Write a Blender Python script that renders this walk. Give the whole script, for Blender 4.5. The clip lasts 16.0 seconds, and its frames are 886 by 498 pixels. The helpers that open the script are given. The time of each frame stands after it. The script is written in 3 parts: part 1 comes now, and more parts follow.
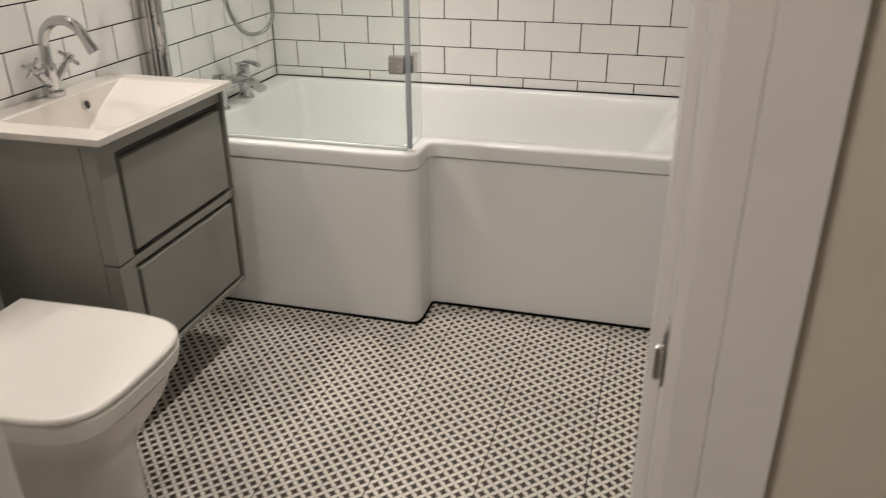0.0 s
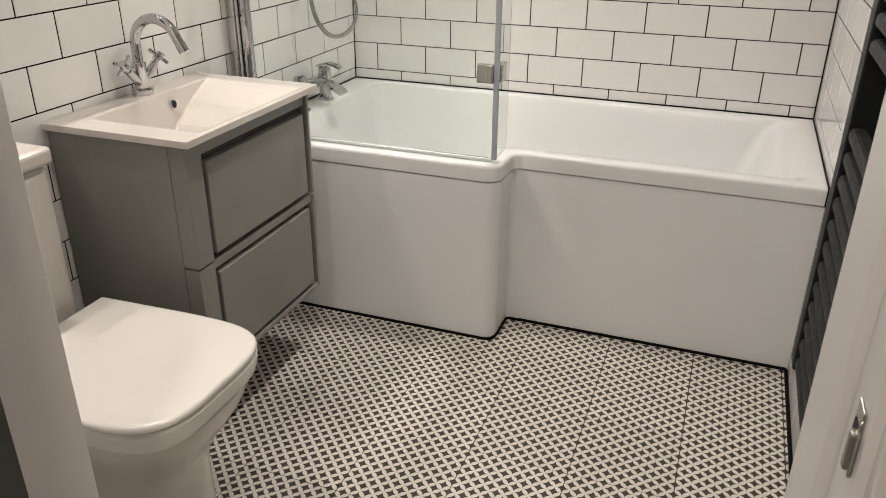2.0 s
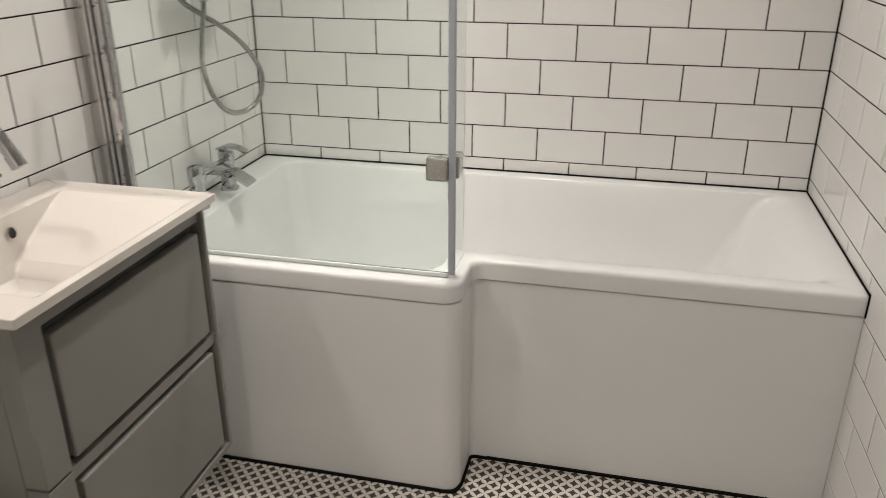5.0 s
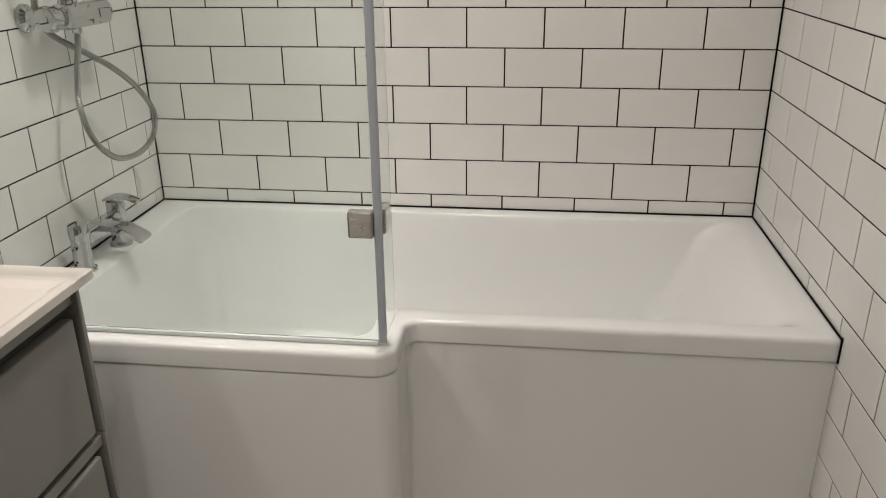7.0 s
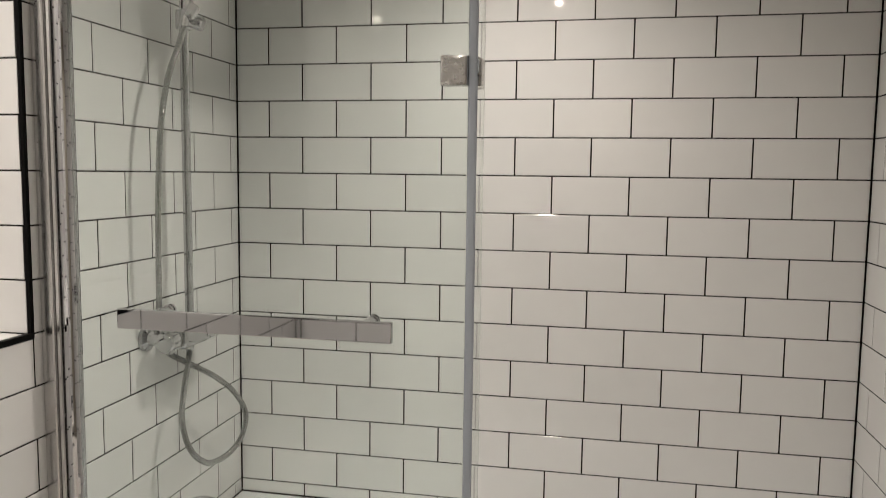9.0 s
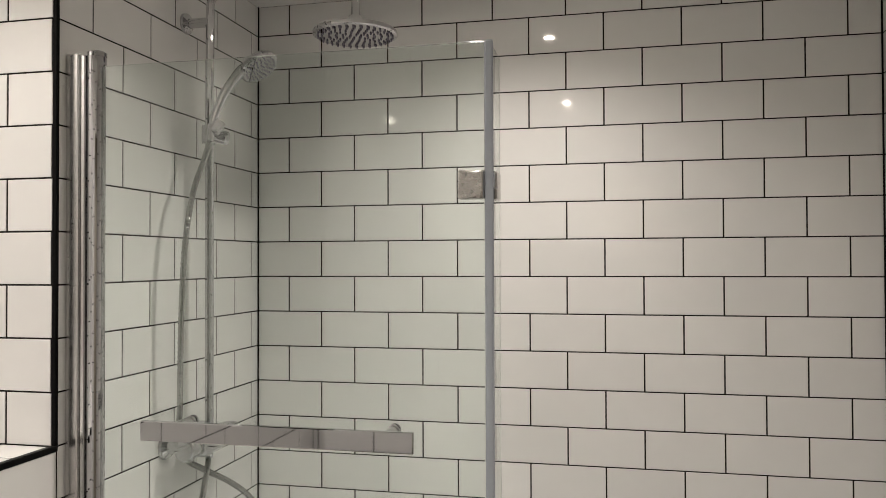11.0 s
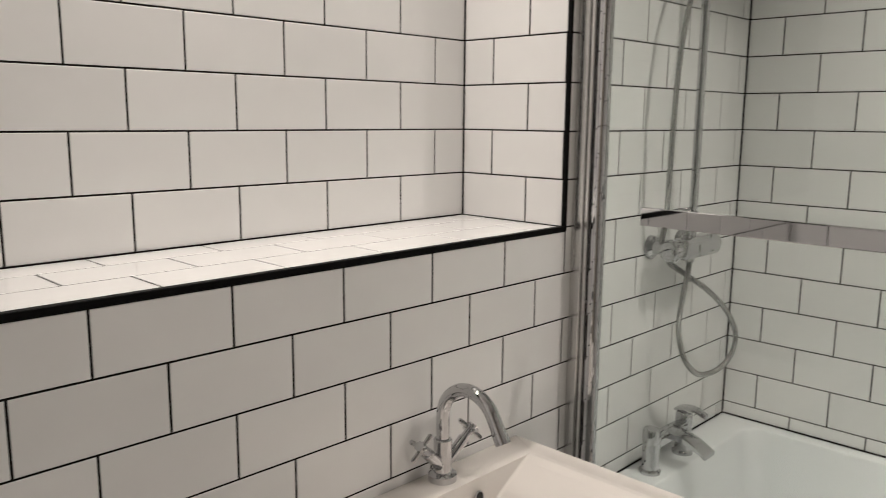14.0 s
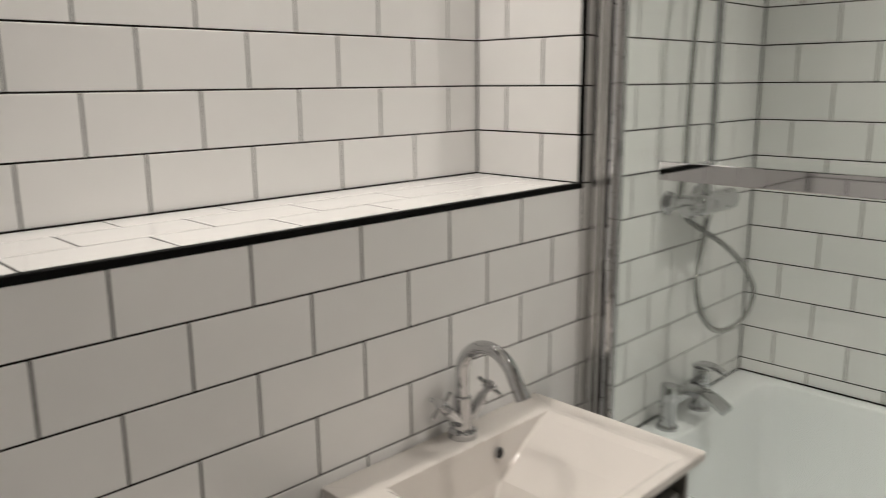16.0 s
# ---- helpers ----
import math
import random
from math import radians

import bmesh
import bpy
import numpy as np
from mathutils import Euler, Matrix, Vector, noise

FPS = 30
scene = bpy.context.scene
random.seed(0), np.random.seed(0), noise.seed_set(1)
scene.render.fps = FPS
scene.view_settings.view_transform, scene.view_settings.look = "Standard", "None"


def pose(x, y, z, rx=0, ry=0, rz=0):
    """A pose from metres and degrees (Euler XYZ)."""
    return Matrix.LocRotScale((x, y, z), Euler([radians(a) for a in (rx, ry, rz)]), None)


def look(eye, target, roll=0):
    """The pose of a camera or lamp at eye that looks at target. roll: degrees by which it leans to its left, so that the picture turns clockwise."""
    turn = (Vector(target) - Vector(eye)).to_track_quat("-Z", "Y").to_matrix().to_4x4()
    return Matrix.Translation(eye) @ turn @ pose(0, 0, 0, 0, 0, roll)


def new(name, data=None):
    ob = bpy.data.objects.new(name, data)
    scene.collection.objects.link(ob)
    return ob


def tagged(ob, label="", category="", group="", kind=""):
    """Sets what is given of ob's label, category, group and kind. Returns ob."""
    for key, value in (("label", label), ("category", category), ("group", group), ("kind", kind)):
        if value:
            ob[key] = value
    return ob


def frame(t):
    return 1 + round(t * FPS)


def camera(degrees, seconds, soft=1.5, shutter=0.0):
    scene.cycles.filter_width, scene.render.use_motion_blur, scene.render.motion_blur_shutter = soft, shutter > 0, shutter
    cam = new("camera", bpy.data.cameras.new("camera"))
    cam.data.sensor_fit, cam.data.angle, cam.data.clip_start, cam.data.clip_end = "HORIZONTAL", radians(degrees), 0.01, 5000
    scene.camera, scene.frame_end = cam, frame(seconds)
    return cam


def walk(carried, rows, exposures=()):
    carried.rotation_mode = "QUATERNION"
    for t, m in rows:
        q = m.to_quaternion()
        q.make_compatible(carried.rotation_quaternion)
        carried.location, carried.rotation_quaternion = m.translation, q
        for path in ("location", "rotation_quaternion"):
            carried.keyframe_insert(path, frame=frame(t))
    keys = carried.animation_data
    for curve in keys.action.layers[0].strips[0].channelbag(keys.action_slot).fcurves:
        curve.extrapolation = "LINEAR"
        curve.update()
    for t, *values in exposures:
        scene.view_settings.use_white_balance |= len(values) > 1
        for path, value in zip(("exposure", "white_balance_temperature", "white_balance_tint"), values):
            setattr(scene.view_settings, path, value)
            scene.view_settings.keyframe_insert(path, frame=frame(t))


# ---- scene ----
# ---------------------------------------------------------------- camera
cam = camera(59.3, 16.0, 0.6, 0.4)
PATH = [
    (0, (1.497, -2.864, 1.264), (1.008, -1.123, 0.41), -0.5),
    (0.5, (1.43, -2.961, 1.244), (0.903, -1.241, 0.37), 0.0),
    (1, (1.426, -2.938, 1.261), (0.884, -1.216, 0.399), 1.0),
    (1.5, (1.419, -2.88, 1.27), (0.84, -1.16, 0.43), 1.1),
    (2, (1.408, -2.812, 1.265), (0.785, -1.112, 0.416), 0.4),
    (2.5, (1.397, -2.8, 1.271), (0.776, -1.107, 0.407), -0.3),
    (3, (1.404, -2.759, 1.259), (0.784, -1.068, 0.391), 1.0),
    (3.5, (1.379, -2.675, 1.261), (0.715, -0.989, 0.414), 0.3),
    (4, (1.272, -2.603, 1.291), (0.64, -0.892, 0.472), -0.5),
    (4.5, (1.185, -2.508, 1.291), (0.666, -0.739, 0.517), 1.1),
    (5, (1.166, -2.324, 1.277), (0.738, -0.529, 0.504), -0.0),
    (5.2, (1.143, -2.289, 1.262), (0.767, -0.494, 0.464), -0.9),
    (7.3, (1.096, -2.085, 1.297), (0.864, -0.232, 0.58), -0.5),
    (7.5, (1.085, -2.083, 1.345), (0.835, -0.21, 0.689), -0.5),
    (8, (1.041, -2.083, 1.45), (0.725, -0.156, 1.015), -0.0),
    (8.5, (1.041, -2.098, 1.494), (0.664, -0.155, 1.208), 0.7),
    (9, (1.043, -2.109, 1.522), (0.644, -0.159, 1.329), 0.7),
    (9.5, (1.041, -2.108, 1.555), (0.635, -0.155, 1.416), 0.7),
    (10, (1.038, -2.115, 1.571), (0.625, -0.159, 1.508), 0.4),
    (10.2, (1.04, -2.124, 1.565), (0.624, -0.168, 1.561), 0.1),
    (12.3, (1.014, -2.148, 1.554), (0.511, -0.212, 1.597), -0.0),
    (12.5, (1.008, -2.154, 1.522), (0.452, -0.233, 1.496), -0.1),
    (12.8, (1.009, -2.174, 1.495), (0.246, -0.329, 1.377), 0.2),
    (13, (1.01, -2.217, 1.507), (0.057, -0.468, 1.332), -0.0),
    (13.2, (0.991, -2.207, 1.494), (-0.125, -0.562, 1.276), 0.6),
    (13.5, (0.983, -2.214, 1.458), (-0.28, -0.687, 1.19), 0.9),
    (14, (0.979, -2.223, 1.442), (-0.403, -0.817, 1.11), 0.5),
    (14.5, (0.979, -2.218, 1.442), (-0.529, -0.958, 1.072), -0.3),
    (15, (0.987, -2.206, 1.435), (-0.604, -1.057, 1.052), -0.2),
    (15.5, (0.976, -2.213, 1.436), (-0.623, -1.076, 1.047), -0.1),
    (15.8, (0.973, -2.223, 1.448), (-0.538, -0.983, 1.025), -0.2),
    (16, (0.963, -2.226, 1.427), (-0.425, -0.849, 1.006), -0.5),
]
EXPOSURES = [(0.0, 0.08, 6600, 10), (0.5, 0.19, 6600, 10), (3.5, 0.16, 6450, 10), (5.0, 0.05, 6450, 10), (7.5, -0.26, 6500, 10), (8.0, -0.34, 6500, 10), (10.0, -0.20, 6500, 10), (12.5, -0.28, 6500, 11), (13.0, -0.42, 6500, 12), (14.0, -0.33, 6400, 11), (15.0, -0.27, 6400, 11), (16.0, -0.38, 6350, 9)]
walk(cam, [(t, look(eye, target, roll)) for t, eye, target, roll in PATH], EXPOSURES)

# ---------------------------------------------------------------- world and lamps
world = bpy.data.worlds.new("night")
world.use_nodes = True
world.node_tree.nodes["Background"].inputs[0].default_value = (0.5, 0.5, 0.55, 1)
world.node_tree.nodes["Background"].inputs[1].default_value = 0.02
scene.world = world


def downlight(x, y, z, watts, cone=146, soft=0.028):
    data = bpy.data.lights.new("downlight_beam", "SPOT")
    data.energy, data.color, data.shadow_soft_size = watts, (1.0, 0.915, 0.825), soft
    data.spot_size, data.spot_blend = radians(cone), 1.0
    new("downlight_beam", data).matrix_basis = pose(x, y, z)


ROOM_TOP = 2.32
LAMPS = [(0.82, -0.51), (0.815, -1.63)]
for (lx, ly), watts in zip(LAMPS, (42, 23)):
    downlight(lx, ly, ROOM_TOP - 0.012, watts)
# Unseen hall lamp, added to brighten the door frame and hall wall.
downlight(1.04, -3.4, ROOM_TOP - 0.012, 95, 165, 0.12)
# Unseen lamps, added because the recess wall and ledge are bright; places guessed.
ADDED_RECESS_LAMPS = [(-0.15, -1.28), (-0.15, -1.9)]
for (lx, ly), watts in zip(ADDED_RECESS_LAMPS, (30, 21)):
    downlight(lx, ly, ROOM_TOP - 0.012, watts, 134)

# ---------------------------------------------------------------- materials


def material(name, colour, rough=0.5, metal=0.0, grain=0.0, scale=20.0, bump=0.0, bump_scale=60.0, coat=0.0, spread=0.0, spec=0.5):
    """A painted, glazed or metal surface with mottling at two scales and fine relief."""
    m = bpy.data.materials.new(name)
    m.use_nodes = True
    n, l = m.node_tree.nodes, m.node_tree.links
    b = n["Principled BSDF"]
    b.inputs["Roughness"].default_value, b.inputs["Metallic"].default_value = rough, metal
    b.inputs["Coat Weight"].default_value = coat
    b.inputs["Specular IOR Level"].default_value = spec
    b.inputs["Coat Roughness"].default_value = 0.05
    b.inputs["Base Color"].default_value = (*colour, 1)
    if grain or spread:
        co = n.new("ShaderNodeTexCoord")
        big, fine = n.new("ShaderNodeTexNoise"), n.new("ShaderNodeTexNoise")
        big.inputs["Scale"].default_value, fine.inputs["Scale"].default_value = scale * 0.15, scale
        fine.inputs["Detail"].default_value = 6
        add, ramp = n.new("ShaderNodeMath"), n.new("ShaderNodeMapRange")
        l.new(co.outputs["Object"], big.inputs["Vector"])
        l.new(co.outputs["Object"], fine.inputs["Vector"])
        add.operation = "ADD"
        l.new(big.outputs["Fac"], add.inputs[0])
        l.new(fine.outputs["Fac"], add.inputs[1])
        l.new(add.outputs[0], ramp.inputs["Value"])
        ramp.inputs["From Min"].default_value, ramp.inputs["From Max"].default_value = 0.6, 1.4
        ramp.inputs["To Min"].default_value, ramp.inputs["To Max"].default_value = 1 - grain, 1 + grain
        last = ramp.outputs[0]
        if spread:
            info, mr, mul = n.new("ShaderNodeObjectInfo"), n.new("ShaderNodeMapRange"), n.new("ShaderNodeMath")
            mr.inputs["To Min"].default_value, mr.inputs["To Max"].default_value = 1 - spread, 1 + spread
            mul.operation = "MULTIPLY"
            l.new(info.outputs["Random"], mr.inputs["Value"])
            l.new(mr.outputs[0], mul.inputs[0])
            l.new(last, mul.inputs[1])
            last = mul.outputs[0]
        hsv = n.new("ShaderNodeHueSaturation")
        hsv.inputs["Color"].default_value = (*colour, 1)
        l.new(last, hsv.inputs["Value"])
        l.new(hsv.outputs[0], b.inputs["Base Color"])
        rr = n.new("ShaderNodeMapRange")
        rr.inputs["To Min"].default_value, rr.inputs["To Max"].default_value = rough * 0.75, min(1, rough * 1.3)
        l.new(fine.outputs["Fac"], rr.inputs["Value"])
        l.new(rr.outputs[0], b.inputs["Roughness"])
    if bump:
        co = n.new("ShaderNodeTexCoord")
        tex, bp = n.new("ShaderNodeTexNoise"), n.new("ShaderNodeBump")
        tex.inputs["Scale"].default_value = bump_scale
        bp.inputs["Strength"].default_value, bp.inputs["Distance"].default_value = bump, 0.002
        l.new(co.outputs["Object"], tex.inputs["Vector"])
        l.new(tex.outputs["Fac"], bp.inputs["Height"])
        l.new(bp.outputs[0], b.inputs["Normal"])
    return m


def floor_tile_material(repeat):
    """Cement-look tile printed with cream petals, overlapping circles set on the diagonal, on dark brown."""
    m = bpy.data.materials.new("petal_tile")
    m.use_nodes = True
    n, l = m.node_tree.nodes, m.node_tree.links
    b = n["Principled BSDF"]

    def calc(op, a, c=None, d=None):
        q = n.new("ShaderNodeMath")
        q.operation = op
        for i, v in enumerate((a, c, d)):
            if v is None:
                continue
            if isinstance(v, (int, float)):
                q.inputs[i].default_value = v
            else:
                l.new(v, q.inputs[i])
        return q.outputs[0]

    co, sep = n.new("ShaderNodeTexCoord"), n.new("ShaderNodeSeparateXYZ")
    l.new(co.outputs["Object"], sep.inputs[0])
    x, y = sep.outputs["X"], sep.outputs["Y"]
    k = 0.70710678 / repeat
    u = calc("FRACT", calc("ADD", calc("MULTIPLY", calc("ADD", x, y), k), 100.0))
    v = calc("FRACT", calc("ADD", calc("MULTIPLY", calc("SUBTRACT", x, y), k), 100.0))
    u, v = calc("ABSOLUTE", calc("SUBTRACT", u, 0.5)), calc("ABSOLUTE", calc("SUBTRACT", v, 0.5))
    d1 = calc("SQRT", calc("ADD", calc("POWER", calc("SUBTRACT", 1.0, u), 2.0), calc("POWER", v, 2.0)))
    d2 = calc("SQRT", calc("ADD", calc("POWER", calc("SUBTRACT", 1.0, v), 2.0), calc("POWER", u, 2.0)))
    near = calc("MINIMUM", d1, d2)
    noise_fine = n.new("ShaderNodeTexNoise")
    noise_fine.inputs["Scale"].default_value = 160
    l.new(co.outputs["Object"], noise_fine.inputs["Vector"])
    near = calc("ADD", near, calc("MULTIPLY", calc("SUBTRACT", noise_fine.outputs["Fac"], 0.5), 0.05))
    ramp = n.new("ShaderNodeMapRange")
    ramp.inputs["From Min"].default_value, ramp.inputs["From Max"].default_value = 0.70, 0.73
    ramp.interpolation_type = "SMOOTHSTEP"
    l.new(near, ramp.inputs["Value"])
    mix = n.new("ShaderNodeMix")
    mix.data_type = "RGBA"
    l.new(ramp.outputs[0], mix.inputs["Factor"])
    mix.inputs["A"].default_value, mix.inputs["B"].default_value = (0.66, 0.625, 0.575, 1), (0.034, 0.025, 0.019, 1)
    info, var = n.new("ShaderNodeObjectInfo"), n.new("ShaderNodeMapRange")
    var.inputs["To Min"].default_value, var.inputs["To Max"].default_value = 0.93, 1.06
    l.new(info.outputs["Random"], var.inputs["Value"])
    wear = n.new("ShaderNodeTexNoise")
    wear.inputs["Scale"].default_value, wear.inputs["Detail"].default_value = 30, 5
    l.new(co.outputs["Object"], wear.inputs["Vector"])
    tone = n.new("ShaderNodeHueSaturation")
    l.new(calc("MULTIPLY", var.outputs[0], calc("ADD", calc("MULTIPLY", wear.outputs["Fac"], 0.2), 0.9)), tone.inputs["Value"])
    l.new(mix.outputs["Result"], tone.inputs["Color"])
    l.new(tone.outputs[0], b.inputs["Base Color"])
    b.inputs["Roughness"].default_value = 0.42
    bp = n.new("ShaderNodeBump")
    bp.inputs["Strength"].default_value, bp.inputs["Distance"].default_value = 0.15, 0.001
    l.new(wear.outputs["Fac"], bp.inputs["Height"])
    l.new(bp.outputs[0], b.inputs["Normal"])
    return m


def glass_material():
    m = bpy.data.materials.new("safety_glass")
    m.use_nodes = True
    b = m.node_tree.nodes["Principled BSDF"]
    b.inputs["Base Color"].default_value = (0.90, 0.955, 0.93, 1)
    b.inputs["Roughness"].default_value, b.inputs["IOR"].default_value = 0.0, 1.38
    b.inputs["Transmission Weight"].default_value = 1.0
    return m


def lamp_material(name, colour, strength):
    m = bpy.data.materials.new(name)
    m.use_nodes = True
    b = m.node_tree.nodes["Principled BSDF"]
    b.inputs["Emission Color"].default_value, b.inputs["Emission Strength"].default_value = (*colour, 1), strength
    return m


TILE = material("white_glazed_tile", (0.75, 0.743, 0.733), 0.05, grain=0.02, scale=14, bump=0.10, bump_scale=9, spread=0.025)
GROUT = material("dark_grey_grout", (0.012, 0.011, 0.010), 0.9, grain=0.25, scale=60, bump=0.4, bump_scale=400, spec=0.1)
FLOOR_GROUT = material("brown_floor_grout", (0.075, 0.065, 0.055), 0.9, grain=0.25, scale=60, bump=0.4, bump_scale=400, spec=0.2)
SEAL = material("black_sealant", (0.006, 0.005, 0.005), 0.6, grain=0.2, scale=40, spec=0.08)
TRIM_BLACK = material("black_tile_trim", (0.005, 0.005, 0.005), 0.5, grain=0.15, scale=50, spec=0.06)
ACRYLIC = material("white_acrylic", (0.755, 0.765, 0.768), 0.19, grain=0.012, scale=8, coat=0.1, bump=0.03, bump_scale=3)
CERAMIC = material("white_ceramic", (0.635, 0.60, 0.565), 0.11, grain=0.01, scale=10, coat=0.25)
SEAT = material("white_seat_plastic", (0.74, 0.72, 0.685), 0.16, grain=0.01, scale=10)
CHROME = material("polished_chrome", (0.55, 0.55, 0.56), 0.03, metal=1.0, grain=0.03, scale=30)
STEEL = material("brushed_steel", (0.55, 0.54, 0.52), 0.25, metal=1.0, grain=0.08, scale=120)
HOSE = material("chromed_hose", (0.42, 0.42, 0.41), 0.18, metal=1.0, grain=0.05, scale=80)
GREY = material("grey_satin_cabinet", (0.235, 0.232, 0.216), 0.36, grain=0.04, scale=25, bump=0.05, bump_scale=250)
# Cabinet grey darkened: the shade in the drawer grooves is put in the colour.
GREY_SHADED = material("grey_cabinet_groove_shade", (0.075, 0.073, 0.068), 0.5, grain=0.05, scale=25)
ANTHRACITE = material("anthracite_radiator", (0.006, 0.0078, 0.0092), 0.5, grain=0.08, scale=60, bump=0.15, bump_scale=500, spec=0.3)
WHITE_WOOD = material("white_satin_woodwork", (0.74, 0.712, 0.705), 0.33, grain=0.025, scale=18, bump=0.12, bump_scale=90)
PAINT = material("white_wall_paint", (0.76, 0.75, 0.73), 0.75, grain=0.03, scale=12, bump=0.15, bump_scale=200)
BEIGE = material("beige_wall_paint", (0.58, 0.54, 0.47), 0.75, grain=0.03, scale=12, bump=0.15, bump_scale=200)
CARPET = material("grey_hall_carpet", (0.22, 0.20, 0.18), 0.95, grain=0.25, scale=220, bump=0.8, bump_scale=500)
DOOR_DARK = material("charcoal_door_paint", (0.045, 0.044, 0.043), 0.38, grain=0.08, scale=20, bump=0.12, bump_scale=120)
# Near-black that paints the shade inside the latch and overflow holes.
HOLE_SHADE = material("painted_hole_shade", (0.01, 0.01, 0.01), 0.6, grain=0.1, scale=60)
NOZZLE = material("grey_nozzle_rubber", (0.16, 0.15, 0.19), 0.5, grain=0.1, scale=80)
SEAL_CLEAR = material("clear_edge_seal", (0.40, 0.435, 0.49), 0.1, grain=0.05, scale=30)
SATIN = material("satin_chrome_profile", (0.62, 0.61, 0.60), 0.24, metal=1.0, grain=0.03, scale=60)
SEAL_PALE = material("pale_bottom_seal", (0.60, 0.64, 0.64), 0.2, grain=0.04, scale=30)
GLASS = glass_material()
LED = lamp_material("warm_led", (1.0, 0.88, 0.74), 300.0)
FLOOR_PITCH = 0.2435
PETAL = floor_tile_material(FLOOR_PITCH / (7 * math.sqrt(2)))

# ---------------------------------------------------------------- mesh helpers


def mesh_of(bm, mat, smooth=True, flats=True):
    """Mesh of bm; with flats, caps and the broad faces between bevels keep their own plane's shading."""
    me = bpy.data.meshes.new("mesh")
    bmesh.ops.recalc_face_normals(bm, faces=bm.faces)
    areas = sorted(f.calc_area() for f in bm.faces)
    broad = 8 * areas[len(areas) // 2]
    plain = [flats and (len(f.verts) > 4 or f.calc_area() > broad) for f in bm.faces]
    bm.to_mesh(me)
    bm.free()
    me.materials.append(mat)
    if smooth:
        me.shade_smooth()
        me.set_sharp_from_angle(angle=radians(35))
        if any(plain):
            me.polygons.foreach_set("use_smooth", [not p for p in plain])
    return me


def part(name, bm, mat, parent=None, label="", smooth=True, flats=True):
    ob = new(name, mesh_of(bm, mat, smooth, flats))
    if parent:
        ob.parent = parent
    if label:
        ob["label"] = label
    return ob


def thing(name, label, category, group=""):
    return tagged(new(name), label, category, group)


def box(x0, x1, y0, y1, z0, z1, bevel=0.0, segs=2, bm=None):
    fresh = bmesh.new()
    bmesh.ops.create_cube(fresh, size=1)
    for v in fresh.verts:
        v.co = Vector(((x0 + x1) / 2 + v.co.x * (x1 - x0), (y0 + y1) / 2 + v.co.y * (y1 - y0), (z0 + z1) / 2 + v.co.z * (z1 - z0)))
    if bevel:
        bmesh.ops.bevel(fresh, geom=fresh.edges[:], offset=bevel, segments=segs, profile=0.5, affect="EDGES")
    if bm is None:
        return fresh
    merge(bm, fresh)
    return bm


def merge(bm, other):
    me = bpy.data.meshes.new("tmp")
    other.to_mesh(me)
    other.free()
    bm.from_mesh(me)
    bpy.data.meshes.remove(me)


def loft(loops, cap_first=True, cap_last=True):
    """Skin over closed loops that have the same number of points."""
    bm = bmesh.new()
    rings = [[bm.verts.new(p) for p in loop] for loop in loops]
    for a, b in zip(rings, rings[1:]):
        for i in range(len(a)):
            j = (i + 1) % len(a)
            bm.faces.new((a[i], a[j], b[j], b[i]))
    if cap_first:
        bm.faces.new(rings[0])
    if cap_last:
        bm.faces.new(rings[-1])
    return bm


def rounded(corners, radii, z, segs=6):
    """A closed loop in the plane z with rounded corners."""
    out = []
    n = len(corners)
    for i, (c, r) in enumerate(zip(corners, radii)):
        p = Vector(c)
        a, b = (Vector(corners[i - 1]) - p).normalized(), (Vector(corners[(i + 1) % n]) - p).normalized()
        half = math.acos(max(-1, min(1, a.dot(b)))) / 2
        t = r / math.tan(half)
        p0, p1 = p + a * t, p + b * t
        centre = p + (a + b).normalized() * (r / math.sin(half))
        v0, v1 = p0 - centre, p1 - centre
        turn = v0.angle_signed(v1)
        for s in range(segs + 1):
            w = v0.copy()
            w.rotate(Matrix.Rotation(-turn * s / segs, 2))
            out.append((*(centre + w), z))
    return out


def lathe(profile, centre, axis=(0, 0, 1), segs=24):
    """Turned solid: profile of (radius, height) along the axis."""
    rot = Vector(axis).to_track_quat("Z", "Y").to_matrix()
    loops = []
    for r, h in profile:
        loops.append([Vector(centre) + rot @ Vector((r * math.cos(2 * math.pi * i / segs), r * math.sin(2 * math.pi * i / segs), h)) for i in range(segs)])
    return loft(loops)


def curve_points(ctrl, steps=8):
    """Catmull-Rom through the control points."""
    c = [Vector(p) for p in ctrl]
    c = [c[0] * 2 - c[1]] + c + [c[-1] * 2 - c[-2]]
    out = []
    for i in range(1, len(c) - 2):
        for s in range(steps):
            t = s / steps
            a, b, d, e = c[i - 1], c[i], c[i + 1], c[i + 2]
            out.append(0.5 * (2 * b + (d - a) * t + (2 * a - 5 * b + 4 * d - e) * t * t + (3 * b - a - 3 * d + e) * t ** 3))
    out.append(c[-2])
    return out


def tube(points, radius, segs=12, ribs=0.0):
    """Round bar swept along points; radius a number or one for each point."""
    pts = [Vector(p) for p in points]
    loops = []
    side = None
    for i, p in enumerate(pts):
        d = (pts[min(i + 1, len(pts) - 1)] - pts[max(i - 1, 0)]).normalized()
        if side is None:
            side = d.orthogonal().normalized()
        side = (side - d * side.dot(d)).normalized()
        up = d.cross(side)
        r = radius[i] if isinstance(radius, (list, tuple)) else radius
        r += ribs * (1 if i % 2 else -1)
        loops.append([p + (side * math.cos(2 * math.pi * k / segs) + up * math.sin(2 * math.pi * k / segs)) * r for k in range(segs)])
    return loft(loops)


def structure(name, bm, mat, label, category):
    return tagged(part(name, bm, mat, None, "", False), label, category, "", "structure")


